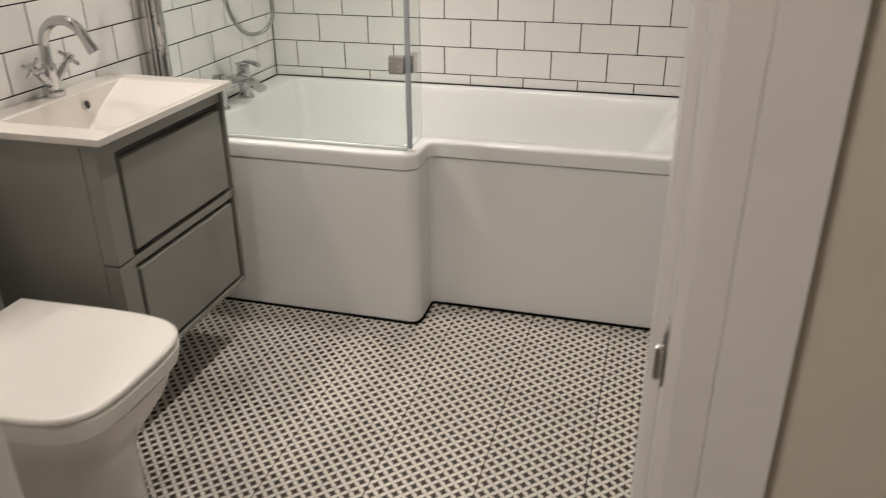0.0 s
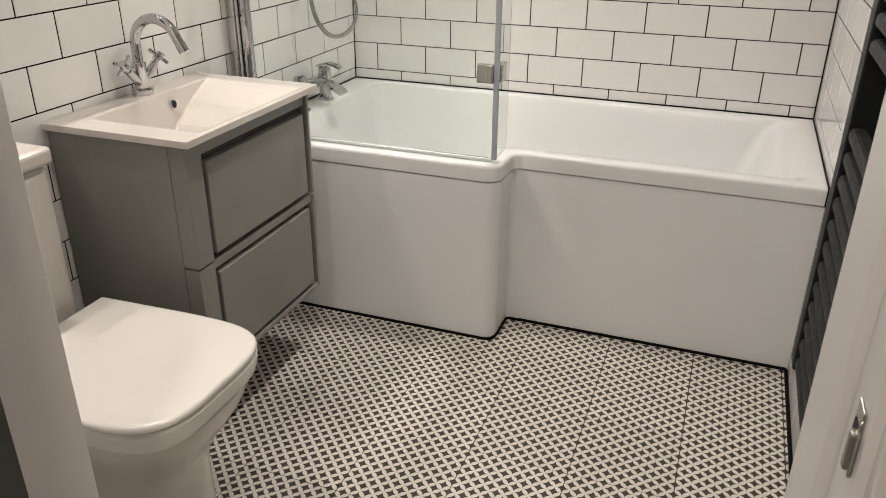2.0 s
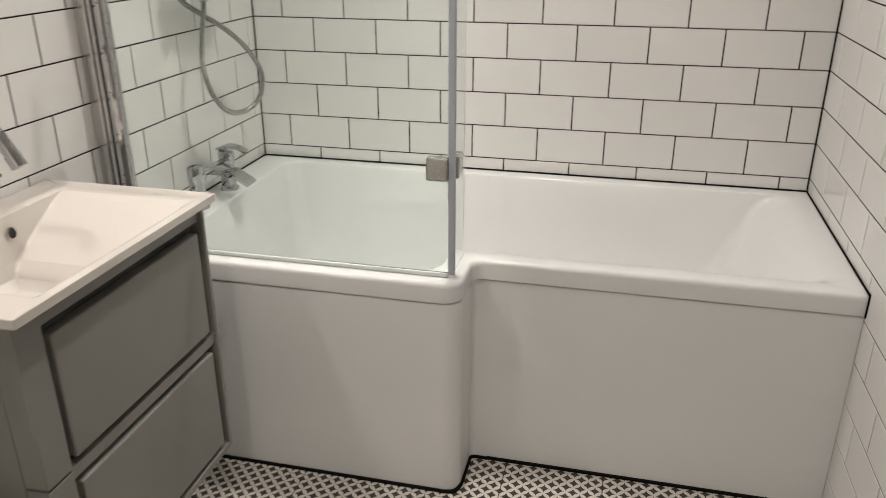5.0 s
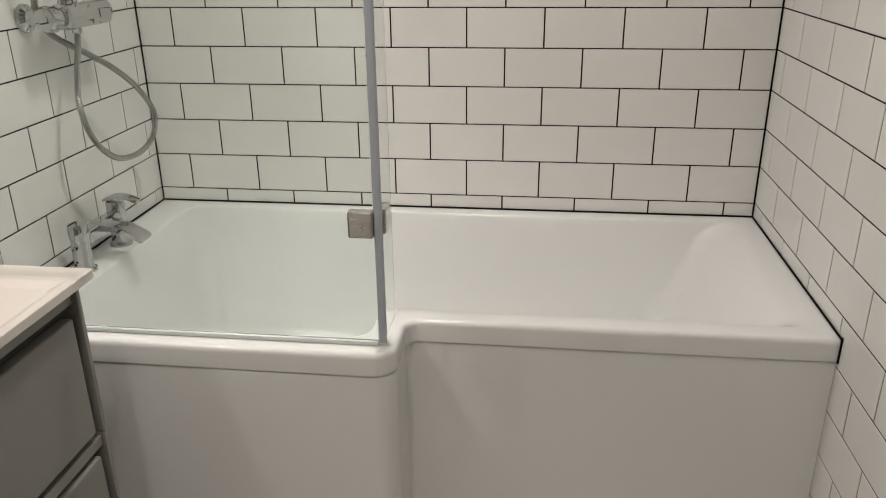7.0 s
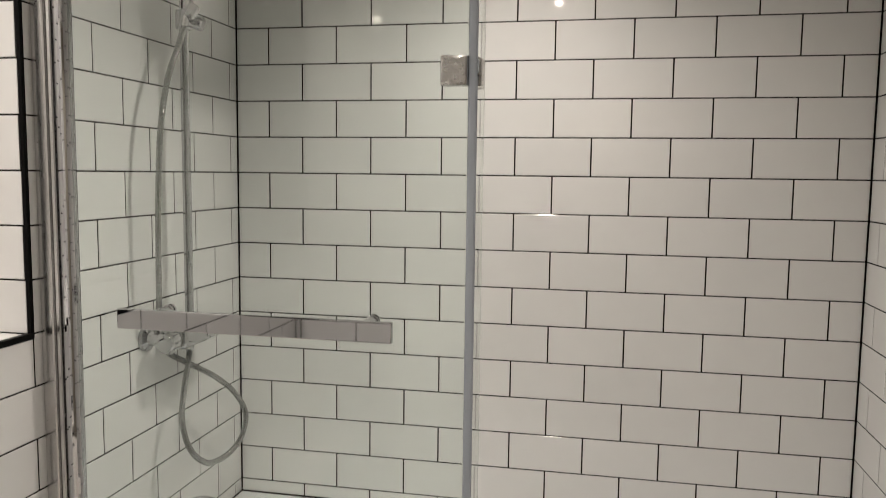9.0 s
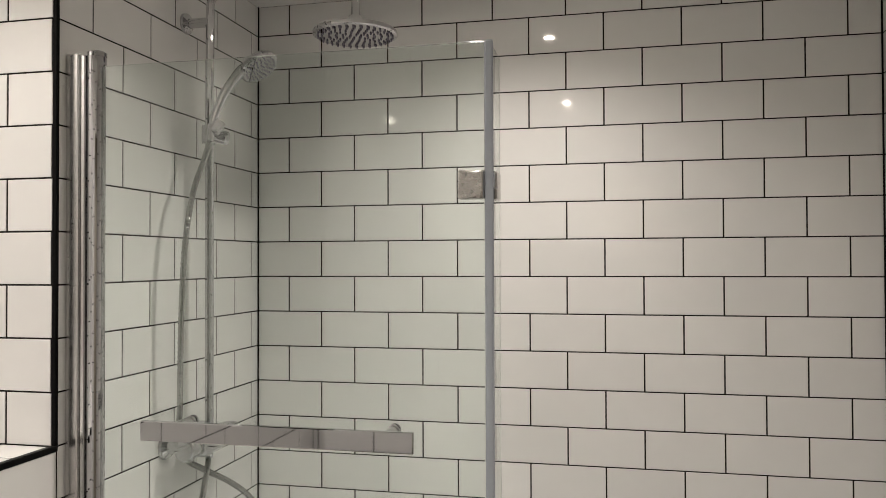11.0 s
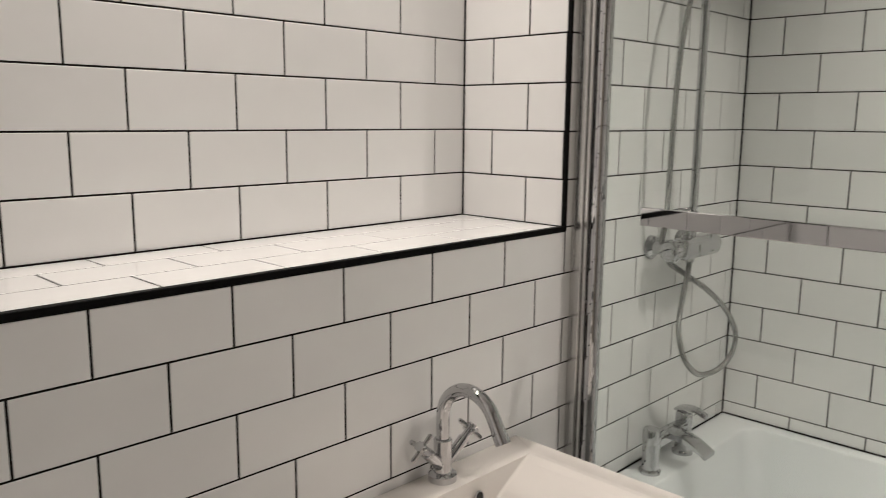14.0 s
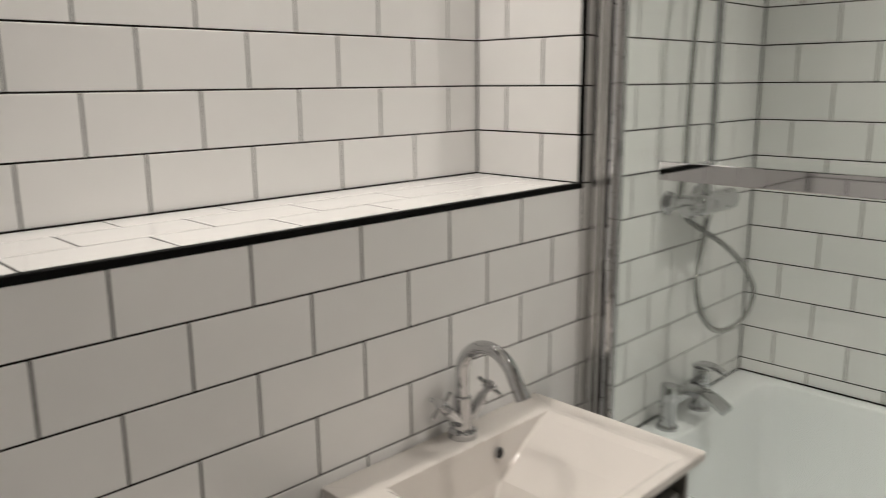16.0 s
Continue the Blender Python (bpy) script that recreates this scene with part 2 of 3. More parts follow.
# ---------------------------------------------------------------- setting
W, FRONT, LEDGE, PIER, NICHE = 1.694, -2.18, 1.212, -0.855, -0.30
SKIN = 0.0016
HALL_FACE = -2.33

floor = structure("floor", box(-0.3, W + 0.12, FRONT - 0.15, 0.12, -0.12, -SKIN), FLOOR_GROUT, "floor of cream and dark brown petal-pattern tiles with dark grout", "floor")
wall_north = structure("wall_north", box(-0.42, W + 0.12, SKIN, 0.12, -0.1, ROOM_TOP + 0.1), GROUT, "white glazed brick-bond tiles with dark grout behind the bath", "wall")
wall_east = structure("wall_east", box(W + SKIN, W + 0.12, FRONT - 0.02, SKIN, -0.1, ROOM_TOP + 0.1), GROUT, "white glazed brick-bond tiles with dark grout behind the radiator", "wall")
wall_west = structure("wall_west", box(-0.42, -SKIN, FRONT - 0.15, SKIN, -0.1, LEDGE - 0.0006), GROUT, "boxed-out white tiled half wall with a ledge on top", "wall")
wall_west_shower = structure("wall_west_shower", box(-0.42, -SKIN, PIER + SKIN, SKIN, LEDGE - SKIN, ROOM_TOP + 0.1), GROUT, "white glazed brick-bond tiled shower wall with dark grout", "wall")
wall_west_recess = structure("wall_west_recess", box(-0.42, NICHE - SKIN, FRONT - 0.15, PIER + SKIN, LEDGE - SKIN, ROOM_TOP + 0.1), GROUT, "white tiled recessed upper wall above the ledge", "wall")
ceiling = structure("ceiling", box(-0.42, W + 0.12, FRONT - 0.15, 0.12, ROOM_TOP, ROOM_TOP + 0.12), PAINT, "smooth white painted ceiling with recessed downlights", "ceiling")

JAMB_L, JAMB_R, DOOR_TOP = 0.655, 1.512, 2.04
wall_south = structure("wall_south", box(-0.42, JAMB_L - 0.03, HALL_FACE, FRONT - SKIN, -0.1, ROOM_TOP + 0.1), GROUT, "white tiled wall beside the bathroom door", "wall")
wall_south_right = structure("wall_south_right", box(JAMB_R + 0.03, W + 0.12, HALL_FACE, FRONT - SKIN, -0.1, ROOM_TOP + 0.1), GROUT, "white tiled wall strip beside the door frame", "wall")
wall_south_over = structure("wall_south_over", box(JAMB_L - 0.03, JAMB_R + 0.03, HALL_FACE, FRONT - SKIN, DOOR_TOP + 0.03, ROOM_TOP + 0.1), GROUT, "white tiled wall over the door opening", "wall")

# hall
HX0, HX1, HY = -0.6, 2.6, -3.75
hall_floor = structure("hall_floor", box(HX0, HX1, HY, FRONT - 0.15, -0.12, -0.004), CARPET, "short grey carpet in the hall", "floor")
hall_wall_face = structure("hall_wall_face", box(HX0, JAMB_L - 0.03, HALL_FACE - 0.012, HALL_FACE, -0.1, ROOM_TOP), BEIGE, "beige painted hall wall beside the door", "wall")
hall_wall_face_right = structure("hall_wall_face_right", box(JAMB_R + 0.03, HX1, HALL_FACE - 0.012, HALL_FACE, -0.1, ROOM_TOP), BEIGE, "beige painted hall wall beside the door frame", "wall")
hall_wall_over = structure("hall_wall_over", box(JAMB_L - 0.03, JAMB_R + 0.03, HALL_FACE - 0.012, HALL_FACE, DOOR_TOP + 0.03, ROOM_TOP), BEIGE, "beige painted hall wall over the door", "wall")
hall_wall_south = structure("hall_wall_south", box(HX0, HX1, HY - 0.1, HY, -0.1, ROOM_TOP), BEIGE, "plain beige painted hall wall", "wall")
hall_wall_west = structure("hall_wall_west", box(HX0 - 0.1, HX0, HY - 0.1, HALL_FACE, -0.1, ROOM_TOP), BEIGE, "plain beige painted hall wall", "wall")
hall_wall_east = structure("hall_wall_east", box(HX1, HX1 + 0.1, HY - 0.1, HALL_FACE, -0.1, ROOM_TOP), BEIGE, "plain beige painted hall wall", "wall")
hall_ceiling = structure("hall_ceiling", box(HX0 - 0.1, HX1 + 0.1, HY - 0.1, HALL_FACE, ROOM_TOP, ROOM_TOP + 0.12), PAINT, "plain white hall ceiling", "ceiling")

# door frame: lining with a stop and rebate, architraves on the hall side
frame_empty = tagged(new("door_frame"), "white satin-painted wooden door lining with stops and architrave", "door frame", "", "structure")
for side, x_in, s in (("left", JAMB_L, -1), ("right", JAMB_R, 1)):
    xs = sorted((x_in + (0.003 if s > 0 else 0.0), x_in + s * 0.03))
    part("stop", box(*xs, HALL_FACE + 0.045, FRONT + 0.004, 0, DOOR_TOP, 0.003), WHITE_WOOD, frame_empty)
    xs = sorted((x_in + s * 0.013, x_in + s * 0.03))
    part("lining", box(*xs, HALL_FACE - 0.014, HALL_FACE + 0.044, 0, DOOR_TOP + 0.012, 0.0015), WHITE_WOOD, frame_empty)
    xs = sorted((x_in + s * 0.021, x_in + s * 0.0469))
    part("architrave", box(*xs, HALL_FACE - 0.030, HALL_FACE - 0.0125, 0, DOOR_TOP + 0.03, 0.0012), WHITE_WOOD, frame_empty)
    xs = sorted((x_in + s * 0.047, x_in + s * 0.096))
    part("architrave", box(*xs, HALL_FACE - 0.031, HALL_FACE - 0.0125, 0, DOOR_TOP + 0.10, 0.0015), WHITE_WOOD, frame_empty)
part("head", box(JAMB_L, JAMB_R, HALL_FACE + 0.045, FRONT + 0.003, DOOR_TOP, DOOR_TOP + 0.03, 0.003), WHITE_WOOD, frame_empty)
part("head_architrave", box(JAMB_L - 0.04, JAMB_R + 0.04, HALL_FACE - 0.03, HALL_FACE - 0.0125, DOOR_TOP + 0.02, DOOR_TOP + 0.10, 0.004), WHITE_WOOD, frame_empty)
strike = part("strike_plate", box(JAMB_R + 0.0105, JAMB_R + 0.013, HALL_FACE - 0.004, HALL_FACE + 0.018, 0.905, 0.957, 0.001), STEEL, frame_empty, "small brushed steel latch strike plate")
part("strike_lip", box(JAMB_R + 0.004, JAMB_R + 0.0104, HALL_FACE - 0.013, HALL_FACE - 0.005, 0.917, 0.947, 0.002), STEEL, strike)
part("strike_hole_shade", box(JAMB_R + 0.0098, JAMB_R + 0.0104, HALL_FACE + 0.002, HALL_FACE + 0.013, 0.921, 0.944), HOLE_SHADE, strike)
part("strike_screw", lathe([(0.0035, 0), (0.003, 0.0012)], (JAMB_R + 0.0105, HALL_FACE + 0.007, 0.912), (-1, 0, 0), 10), CHROME, strike)

# dark panelled door, swung open into the hall
door = tagged(new("door"), "charcoal-painted panelled door standing open into the hall", "door", "", "structure")
door.matrix_basis = pose(JAMB_L + 0.034, HALL_FACE + 0.028, 0.0, 0, 0, -89)
DW = 0.83
part("leaf", box(0, DW, -0.040, 0.0, 0.008, DOOR_TOP, 0.002), DOOR_DARK, door)
for px0, px1 in ((0.11, 0.385), (0.445, 0.72)):
    for pz0, pz1 in ((0.22, 0.86), (1.02, 1.9)):
        bm = bmesh.new()
        for k, (inset, depth) in enumerate(((0.0, 0.012), (0.012, 0.005))):
            for a, b, c, d in ((px0 + inset, px0 + inset + 0.012, pz0 + inset, pz1 - inset), (px1 - inset - 0.012, px1 - inset, pz0 + inset, pz1 - inset), (px0 + inset, px1 - inset, pz0 + inset, pz0 + inset + 0.012), (px0 + inset, px1 - inset, pz1 - inset - 0.012, pz1 - inset)):
                box(a, b, 0.0005, depth, c, d, 0.003, 1, bm)
        part("panel_moulding", bm, DOOR_DARK, door)
part("door_handle", tube(curve_points([(DW - 0.06, 0.003, 1.0), (DW - 0.06, 0.045, 1.0), (DW - 0.09, 0.05, 1.0), (DW - 0.18, 0.05, 1.0)]), 0.009), CHROME, door, "chrome lever handle")


# ---------------------------------------------------------------- things


def bath():
    b = thing("shower_bath", "white L-shaped acrylic shower bath with moulded front panel", "bath")
    LIP, TOP = 0.511, 0.560

    def outline(x0, x1, yb, yw, yn, xs, z, r_out, r_in, r):
        return rounded([(x0, yb), (x0, yw), (xs, yw), (xs, yn), (x1, yn), (x1, yb)], [r, r, r_out, r_in, r, r], z, 8)

    loops = []
    for d, z in ((0.024, LIP), (0.004, LIP), (0.001, LIP + 0.0007), (0.0, LIP + 0.002), (0.0, LIP + 0.006), (0.0, TOP - 0.014), (0.0003, TOP - 0.010), (0.0014, TOP - 0.006), (0.0036, TOP - 0.0028), (0.0068, TOP - 0.0010), (0.0105, TOP - 0.0002), (0.015, TOP)):
        loops.append(outline(0.002, W - 0.002, -0.002, -0.85 + d, -0.702 + d, 0.852 - d, z, 0.045, 0.030, 0.0015))
    for d, z, xr, xl, r in ((-0.002, TOP, 1.668, 0.098, 0.05), (-0.0012, TOP - 0.0005, 1.660, 0.100, 0.05), (0.0005, TOP - 0.0022, 1.645, 0.102, 0.05), (0.002, TOP - 0.006, 1.628, 0.104, 0.05), (0.005, TOP - 0.018, 1.604, 0.107, 0.05), (0.012, 0.51, 1.568, 0.116, 0.048), (0.022, 0.45, 1.536, 0.125, 0.048), (0.035, 0.38, 1.500, 0.136, 0.05), (0.053, 0.29, 1.450, 0.150, 0.055), (0.078, 0.22, 1.400, 0.172, 0.06), (0.12, 0.178, 1.335, 0.21, 0.06), (0.18, 0.160, 1.26, 0.28, 0.06)):
        loops.append(outline(xl, xr, -0.046 - d, -0.785 + d, -0.652 + d, 0.79 - d, z, 0.05, 0.05, r))
    part("tub", loft(loops, cap_first=False), ACRYLIC, b, flats=False)
    p0 = [outline(0.0006, W - 0.0006, -0.010, -0.843 - d, -0.692 - d, 0.846 + d, z, 0.04, 0.014, 0.001) for z, d in ((0.004, 0.0035), (0.40, 0.0035), (LIP - 0.009, 0.0048), (LIP - 0.0052, 0.0045), (LIP - 0.0036, 0.003), (LIP - 0.003, 0.0), (LIP - 0.003, -0.010), (LIP + 0.004, -0.010))]
    part("bath_panel", loft(p0, False, False), ACRYLIC, b, flats=False)
    return b


bath_ob = bath()


def bath_filler():
    f = thing("bath_filler_tap", "chrome deck-mounted bath filler tap with lever handles", "tap")
    x, z = 0.055, 0.560
    ya, yb = -0.525, -0.355
    for y in (ya, yb):
        part("pillar", lathe([(0.028, 0), (0.028, 0.006), (0.0235, 0.009), (0.0215, 0.012), (0.0215, 0.078), (0.0225, 0.08), (0.0225, 0.112), (0.020, 0.116)], (x, y, z)), CHROME, f)
    part("body", box(x - 0.017, x + 0.019, ya + 0.01, yb - 0.01, z + 0.06, z + 0.094, 0.008, 3), CHROME, f)
    mid = (ya + yb) / 2
    loops = []
    for s in range(11):
        t = s / 10
        cx = x - 0.012 + 0.128 * t
        cz = z + 0.083 + 0.010 * math.sin(t * 2.4) - 0.036 * t * t
        hw, hh = 0.027 + 0.001 * t, 0.012 - 0.006 * t
        loops.append([(cx, mid - hw, cz - hh), (cx, mid + hw, cz - hh), (cx, mid + hw, cz + hh * 0.4), (cx, mid + hw * 0.7, cz + hh), (cx, mid - hw * 0.7, cz + hh), (cx, mid - hw, cz + hh * 0.4)])
    part("spout", loft(loops), CHROME, f, "curved open waterfall spout")
    for y in (yb,):
        lever = loft([[(x + 0.085 * t - 0.022, y - 0.017 + 0.004 * t, z + 0.117 + 0.012 * math.sin(3 * t) - 0.006 * t + a) for a in (0,)] * 1 + [(x + 0.085 * t - 0.022, y + 0.017 - 0.004 * t, z + 0.117 + 0.012 * math.sin(3 * t) - 0.006 * t), (x + 0.085 * t - 0.022, y + 0.016 - 0.004 * t, z + 0.124 + 0.012 * math.sin(3 * t) - 0.006 * t), (x + 0.085 * t - 0.022, y - 0.016 + 0.004 * t, z + 0.124 + 0.012 * math.sin(3 * t) - 0.006 * t)] for t in (0, 0.15, 0.3, 0.5, 0.75, 1.0)])
        part("lever", lever, CHROME, f)
    return f


bath_filler()


def shower_screen():
    s = thing("bath_screen", "clear glass L-shaped bath screen with chrome wall profile", "shower screen")
    y, z0, z1 = -0.815, 0.566, 1.94
    pane = part("pane", box(0.062, 0.818, y - 0.003, y + 0.003, z0 + 0.006, z1, 0.0012, 1), GLASS, s, "clear pane with a faint green tint")
    ret = part("return_pane", box(0.822, 0.828, y + 0.004, -0.700, z0 + 0.002, z1, 0.0012, 1), GLASS, s, "narrow clear return pane")
    pane.visible_shadow = ret.visible_shadow = False
    part("wall_channel", box(0.0006, 0.030, y - 0.016, y + 0.016, z0, z1 + 0.025, 0.004, 2), SATIN, s)
    part("channel_step", box(0.0302, 0.040, y - 0.011, y + 0.011, z0, z1 + 0.022, 0.002, 1), SATIN, s)
    part("pivot_tube", lathe([(0.017, 0), (0.0175, 0.002), (0.0175, z1 + 0.022 - z0), (0.0155, z1 + 0.026 - z0)], (0.058, y, z0), segs=28), CHROME, s)
    part("pivot_cap", lathe([(0.0185, 0), (0.0185, 0.008), (0.014, 0.011)], (0.058, y, z1 + 0.018)), CHROME, s)
    part("edge_seal", box(0.8185, 0.8335, y - 0.006, y + 0.0035, z0 + 0.002, z1 + 0.002, 0.003, 2), SEAL_CLEAR, s, "translucent grey edge seal")
    part("bottom_seal", box(0.075, 0.818, y - 0.0035, y + 0.0035, z0 - 0.0055, z0 + 0.0055, 0.002, 1), SEAL_PALE, s)
    for cz in (0.807, 1.692):
        c = part("glass_clamp", box(0.772, 0.8182, y - 0.013, y + 0.013, cz - 0.025, cz + 0.025, 0.004, 2), STEEL, s, "square chrome glass clamp")
        part("clamp_leaf", box(0.8145, 0.8375, y + 0.0135, y + 0.058, cz - 0.025, cz + 0.025, 0.004, 2), STEEL, c)
    return s


shower_screen()


def towel_rail():
    r = thing("towel_rail", "flat polished chrome towel rail fixed to the glass screen", "towel rail")
    y = -0.872
    part("bar", box(0.195, 0.705, y - 0.005, y + 0.005, 1.238, 1.274, 0.0015, 2), CHROME, r)
    for x in (0.262, 0.655):
        part("standoff", lathe([(0.009, 0), (0.009, 0.044), (0.011, 0.045), (0.011, 0.050)], (x, y + 0.0052, 1.264), (0, 1, 0)), CHROME, r)
        part("inner_cap", lathe([(0.011, 0), (0.011, 0.005), (0.008, 0.007)], (x, -0.8115, 1.264), (0, 1, 0)), CHROME, r)
    return r


towel_rail()


def shower_set():
    s = thing("shower_set", "chrome thermostatic shower with riser rail and hand shower", "shower")
    s.location = (0, 0.035, 0)
    x, zb = 0.068, 1.128
    part("valve_bar", box(x - 0.022, x + 0.030, -0.512, -0.322, zb - 0.027, zb + 0.027, 0.017, 5), CHROME, s, "rounded chrome thermostatic bar body")
    part("end_cap", lathe([(0.021, 0), (0.021, 0.004), (0.018, 0.006)], (x + 0.004, -0.3225, zb), (0, 1, 0), 26), CHROME, s)
    k = part("control_knob", lathe([(0.016, 0), (0.017, 0.006), (0.024, 0.008), (0.0255, 0.012), (0.0255, 0.040), (0.022, 0.046), (0.012, 0.047)], (x + 0.002, -0.512, zb), (0, -1, 0), 28), CHROME, s, "round ribbed chrome temperature knob")
    for i in range(10):
        a = 2 * math.pi * i / 10
        part("knob_rib", box(x - 0.0015 + 0.0255 * math.cos(a), x + 0.0055 + 0.0255 * math.cos(a), -0.550, -0.526, zb - 0.0025 + 0.0255 * math.sin(a), zb + 0.0025 + 0.0255 * math.sin(a), 0.001, 1), CHROME, k)
    part("diverter_knob", lathe([(0.012, 0), (0.012, 0.006), (0.017, 0.008), (0.017, 0.022), (0.014, 0.025)], (x + 0.002, -0.468, zb + 0.026), (0, 0, 1), 20), CHROME, s)
    for y in (-0.52, -0.37):
        part("wall_flange", lathe([(0.031, 0), (0.029, 0.008), (0.017, 0.014), (0.014, 0.046)], (0.001, y, zb), (1, 0, 0)), CHROME, s)
    part("riser", tube([(x, -0.438, zb + 0.02), (x, -0.438, 2.165)] + curve_points([(x, -0.438, 2.19), (x + 0.015, -0.438, 2.235), (x + 0.06, -0.438, 2.255), (0.38, -0.43, 2.255), (0.425, -0.43, 2.24), (0.44, -0.43, 2.2), (0.44, -0.43, 2.13)], 6), 0.0105, 16), CHROME, s)
    part("wall_bracket", lathe([(0.026, 0), (0.025, 0.007), (0.012, 0.012), (0.012, 0.066)], (0.001, -0.438, 2.15), (1, 0, 0)), CHROME, s)
    head = part("rain_head", lathe([(0.016, 0.045), (0.02, 0.03), (0.024, 0.014), (0.097, 0.010), (0.1, 0.006), (0.1, 0.0), (0.094, -0.003)], (0.44, -0.43, 2.095), segs=48), CHROME, s, "round chrome rain shower head")
    bm = bmesh.new()
    for ring, count in ((0.014, 6), (0.030, 12), (0.046, 18), (0.062, 24), (0.078, 30), (0.088, 34)):
        for i in range(count):
            a = 2 * math.pi * i / count
            merge(bm, lathe([(0.0028, 0.0), (0.0018, -0.004)], (0.44 + ring * math.cos(a), -0.43 + ring * math.sin(a), 2.0918), segs=6))
    part("nozzles", bm, NOZZLE, head)
    slider = part("slider", lathe([(0.017, -0.022), (0.019, -0.018), (0.019, 0.018), (0.017, 0.022)], (x, -0.438, 1.872), segs=20), CHROME, s)
    part("slider_knob", lathe([(0.014, -0.012), (0.0165, -0.009), (0.0165, 0.040), (0.013, 0.044)], (x + 0.004, -0.438, 1.872), (0.95, 0.2, -0.22)), CHROME, slider)
    part("cradle", lathe([(0.013, -0.015), (0.016, -0.012), (0.016, 0.014), (0.014, 0.017)], (x + 0.035, -0.468, 1.885), (0.5, 0.35, 1.0)), CHROME, slider)
    hand_pts = curve_points([(0.090, -0.478, 1.850), (0.098, -0.470, 1.905), (0.115, -0.455, 1.965), (0.142, -0.432, 2.02), (0.160, -0.417, 2.042)], 6)
    handset = part("hand_shower", tube(hand_pts, [0.0095 + 0.006 * (i / (len(hand_pts) - 1)) ** 2 for i in range(len(hand_pts))], 14), CHROME, s, "chrome hand shower with round spray face")
    face = Vector((0.6, -0.10, -0.75)).normalized()
    part("spray_head", lathe([(0.014, -0.028), (0.036, -0.018), (0.050, -0.004), (0.051, 0.004), (0.046, 0.008)], (0.180, -0.400, 2.043), face, 28), CHROME, handset)
    rot = face.to_track_quat("Z", "Y").to_matrix()
    bm = bmesh.new()
    for ring, count in ((0.009, 6), (0.019, 11), (0.029, 16), (0.038, 20)):
        for i in range(count):
            a = 2 * math.pi * i / count
            merge(bm, lathe([(0.0022, 0.0), (0.0014, 0.003)], Vector((0.180, -0.400, 2.043)) + rot @ Vector((ring * math.cos(a), ring * math.sin(a), 0.008)), face, 6))
    part("spray_nozzles", bm, NOZZLE, handset)
    route = [(0.090, -0.478, 1.845), (0.088, -0.500, 1.80), (0.08, -0.535, 1.72), (0.075, -0.560, 1.60), (0.07, -0.566, 1.45), (0.065, -0.562, 1.32), (0.055, -0.548, 1.21), (0.032, -0.520, 1.14), (0.035, -0.485, 1.09), (0.06, -0.43, 1.05), (0.085, -0.352, 1.00), (0.095, -0.265, 0.935), (0.098, -0.205, 0.86), (0.095, -0.225, 0.80), (0.09, -0.30, 0.775), (0.088, -0.40, 0.79), (0.085, -0.475, 0.85), (0.082, -0.505, 0.93), (0.078, -0.488, 1.0), (0.072, -0.455, 1.06), (0.07, -0.443, 1.10)]
    part("hose", tube(curve_points(route, 24), 0.0068, 10, 0.0009), HOSE, s, "ribbed chrome shower hose in a loop")
    part("hose_nut", lathe([(0.010, 0), (0.011, 0.003), (0.011, 0.022), (0.009, 0.024)], (0.07, -0.443, 1.088), segs=8), CHROME, s)
    return s


shower_set()


def vanity():
    v = thing("vanity_unit", "grey satin wall-hung vanity unit with two drawers", "cabinet")
    y0, y1, z0, z1, xf = -1.543, -1.018, 0.188, 0.765, 0.365
    ZM = 0.478
    part("side_panel", box(0.002, xf - 0.042, y0, y0 + 0.018, z0, z1, 0.001, 1), GREY, v)
    part("side_panel", box(0.002, xf - 0.042, y1 - 0.018, y1, z0, z1, 0.001, 1), GREY, v)
    part("carcass", box(0.004, xf - 0.044, y0 + 0.019, y1 - 0.019, z0 + 0.004, 0.655), GREY_SHADED, v)
    part("top_rail", box(xf - 0.018, xf - 0.010, y0 + 0.0575, y1 - 0.0105, 0.7295, z1 - 0.001, 0.001, 1), GREY, v)
    for a, b, p0, p1 in ((z0, ZM - 0.002, 0.212, 0.442), (ZM + 0.002, z1 - 0.001, 0.490, 0.712)):
        # Backing in the darkened grey paints shade into the gaps round each front.
        f = part("drawer", box(xf - 0.041, xf - 0.024, y0 + 0.0575, y1 - 0.0105, a + 0.001, min(b, 0.7285), 0.001, 1), GREY_SHADED, v)
        part("frame_stile", box(xf - 0.041, xf, y0, y0 + 0.057, a, b, 0.002, 2), GREY, f)
        part("frame_stile", box(xf - 0.041, xf, y1 - 0.010, y1, a, b, 0.002, 2), GREY, f)
        if a == z0:
            part("frame_rail", box(xf - 0.0235, xf - 0.006, y0 + 0.0575, y1 - 0.0105, 0.454, b, 0.002, 2), GREY, f)
            part("frame_rail", box(xf - 0.0235, xf, y0 + 0.0575, y1 - 0.0105, a, a + 0.014, 0.002, 2), GREY, f)
        part("drawer_front", box(xf - 0.0236, xf - 0.002, y0 + 0.073, y1 - 0.028, p0, p1, 0.003, 2), GREY, f)
    return v


vanity()


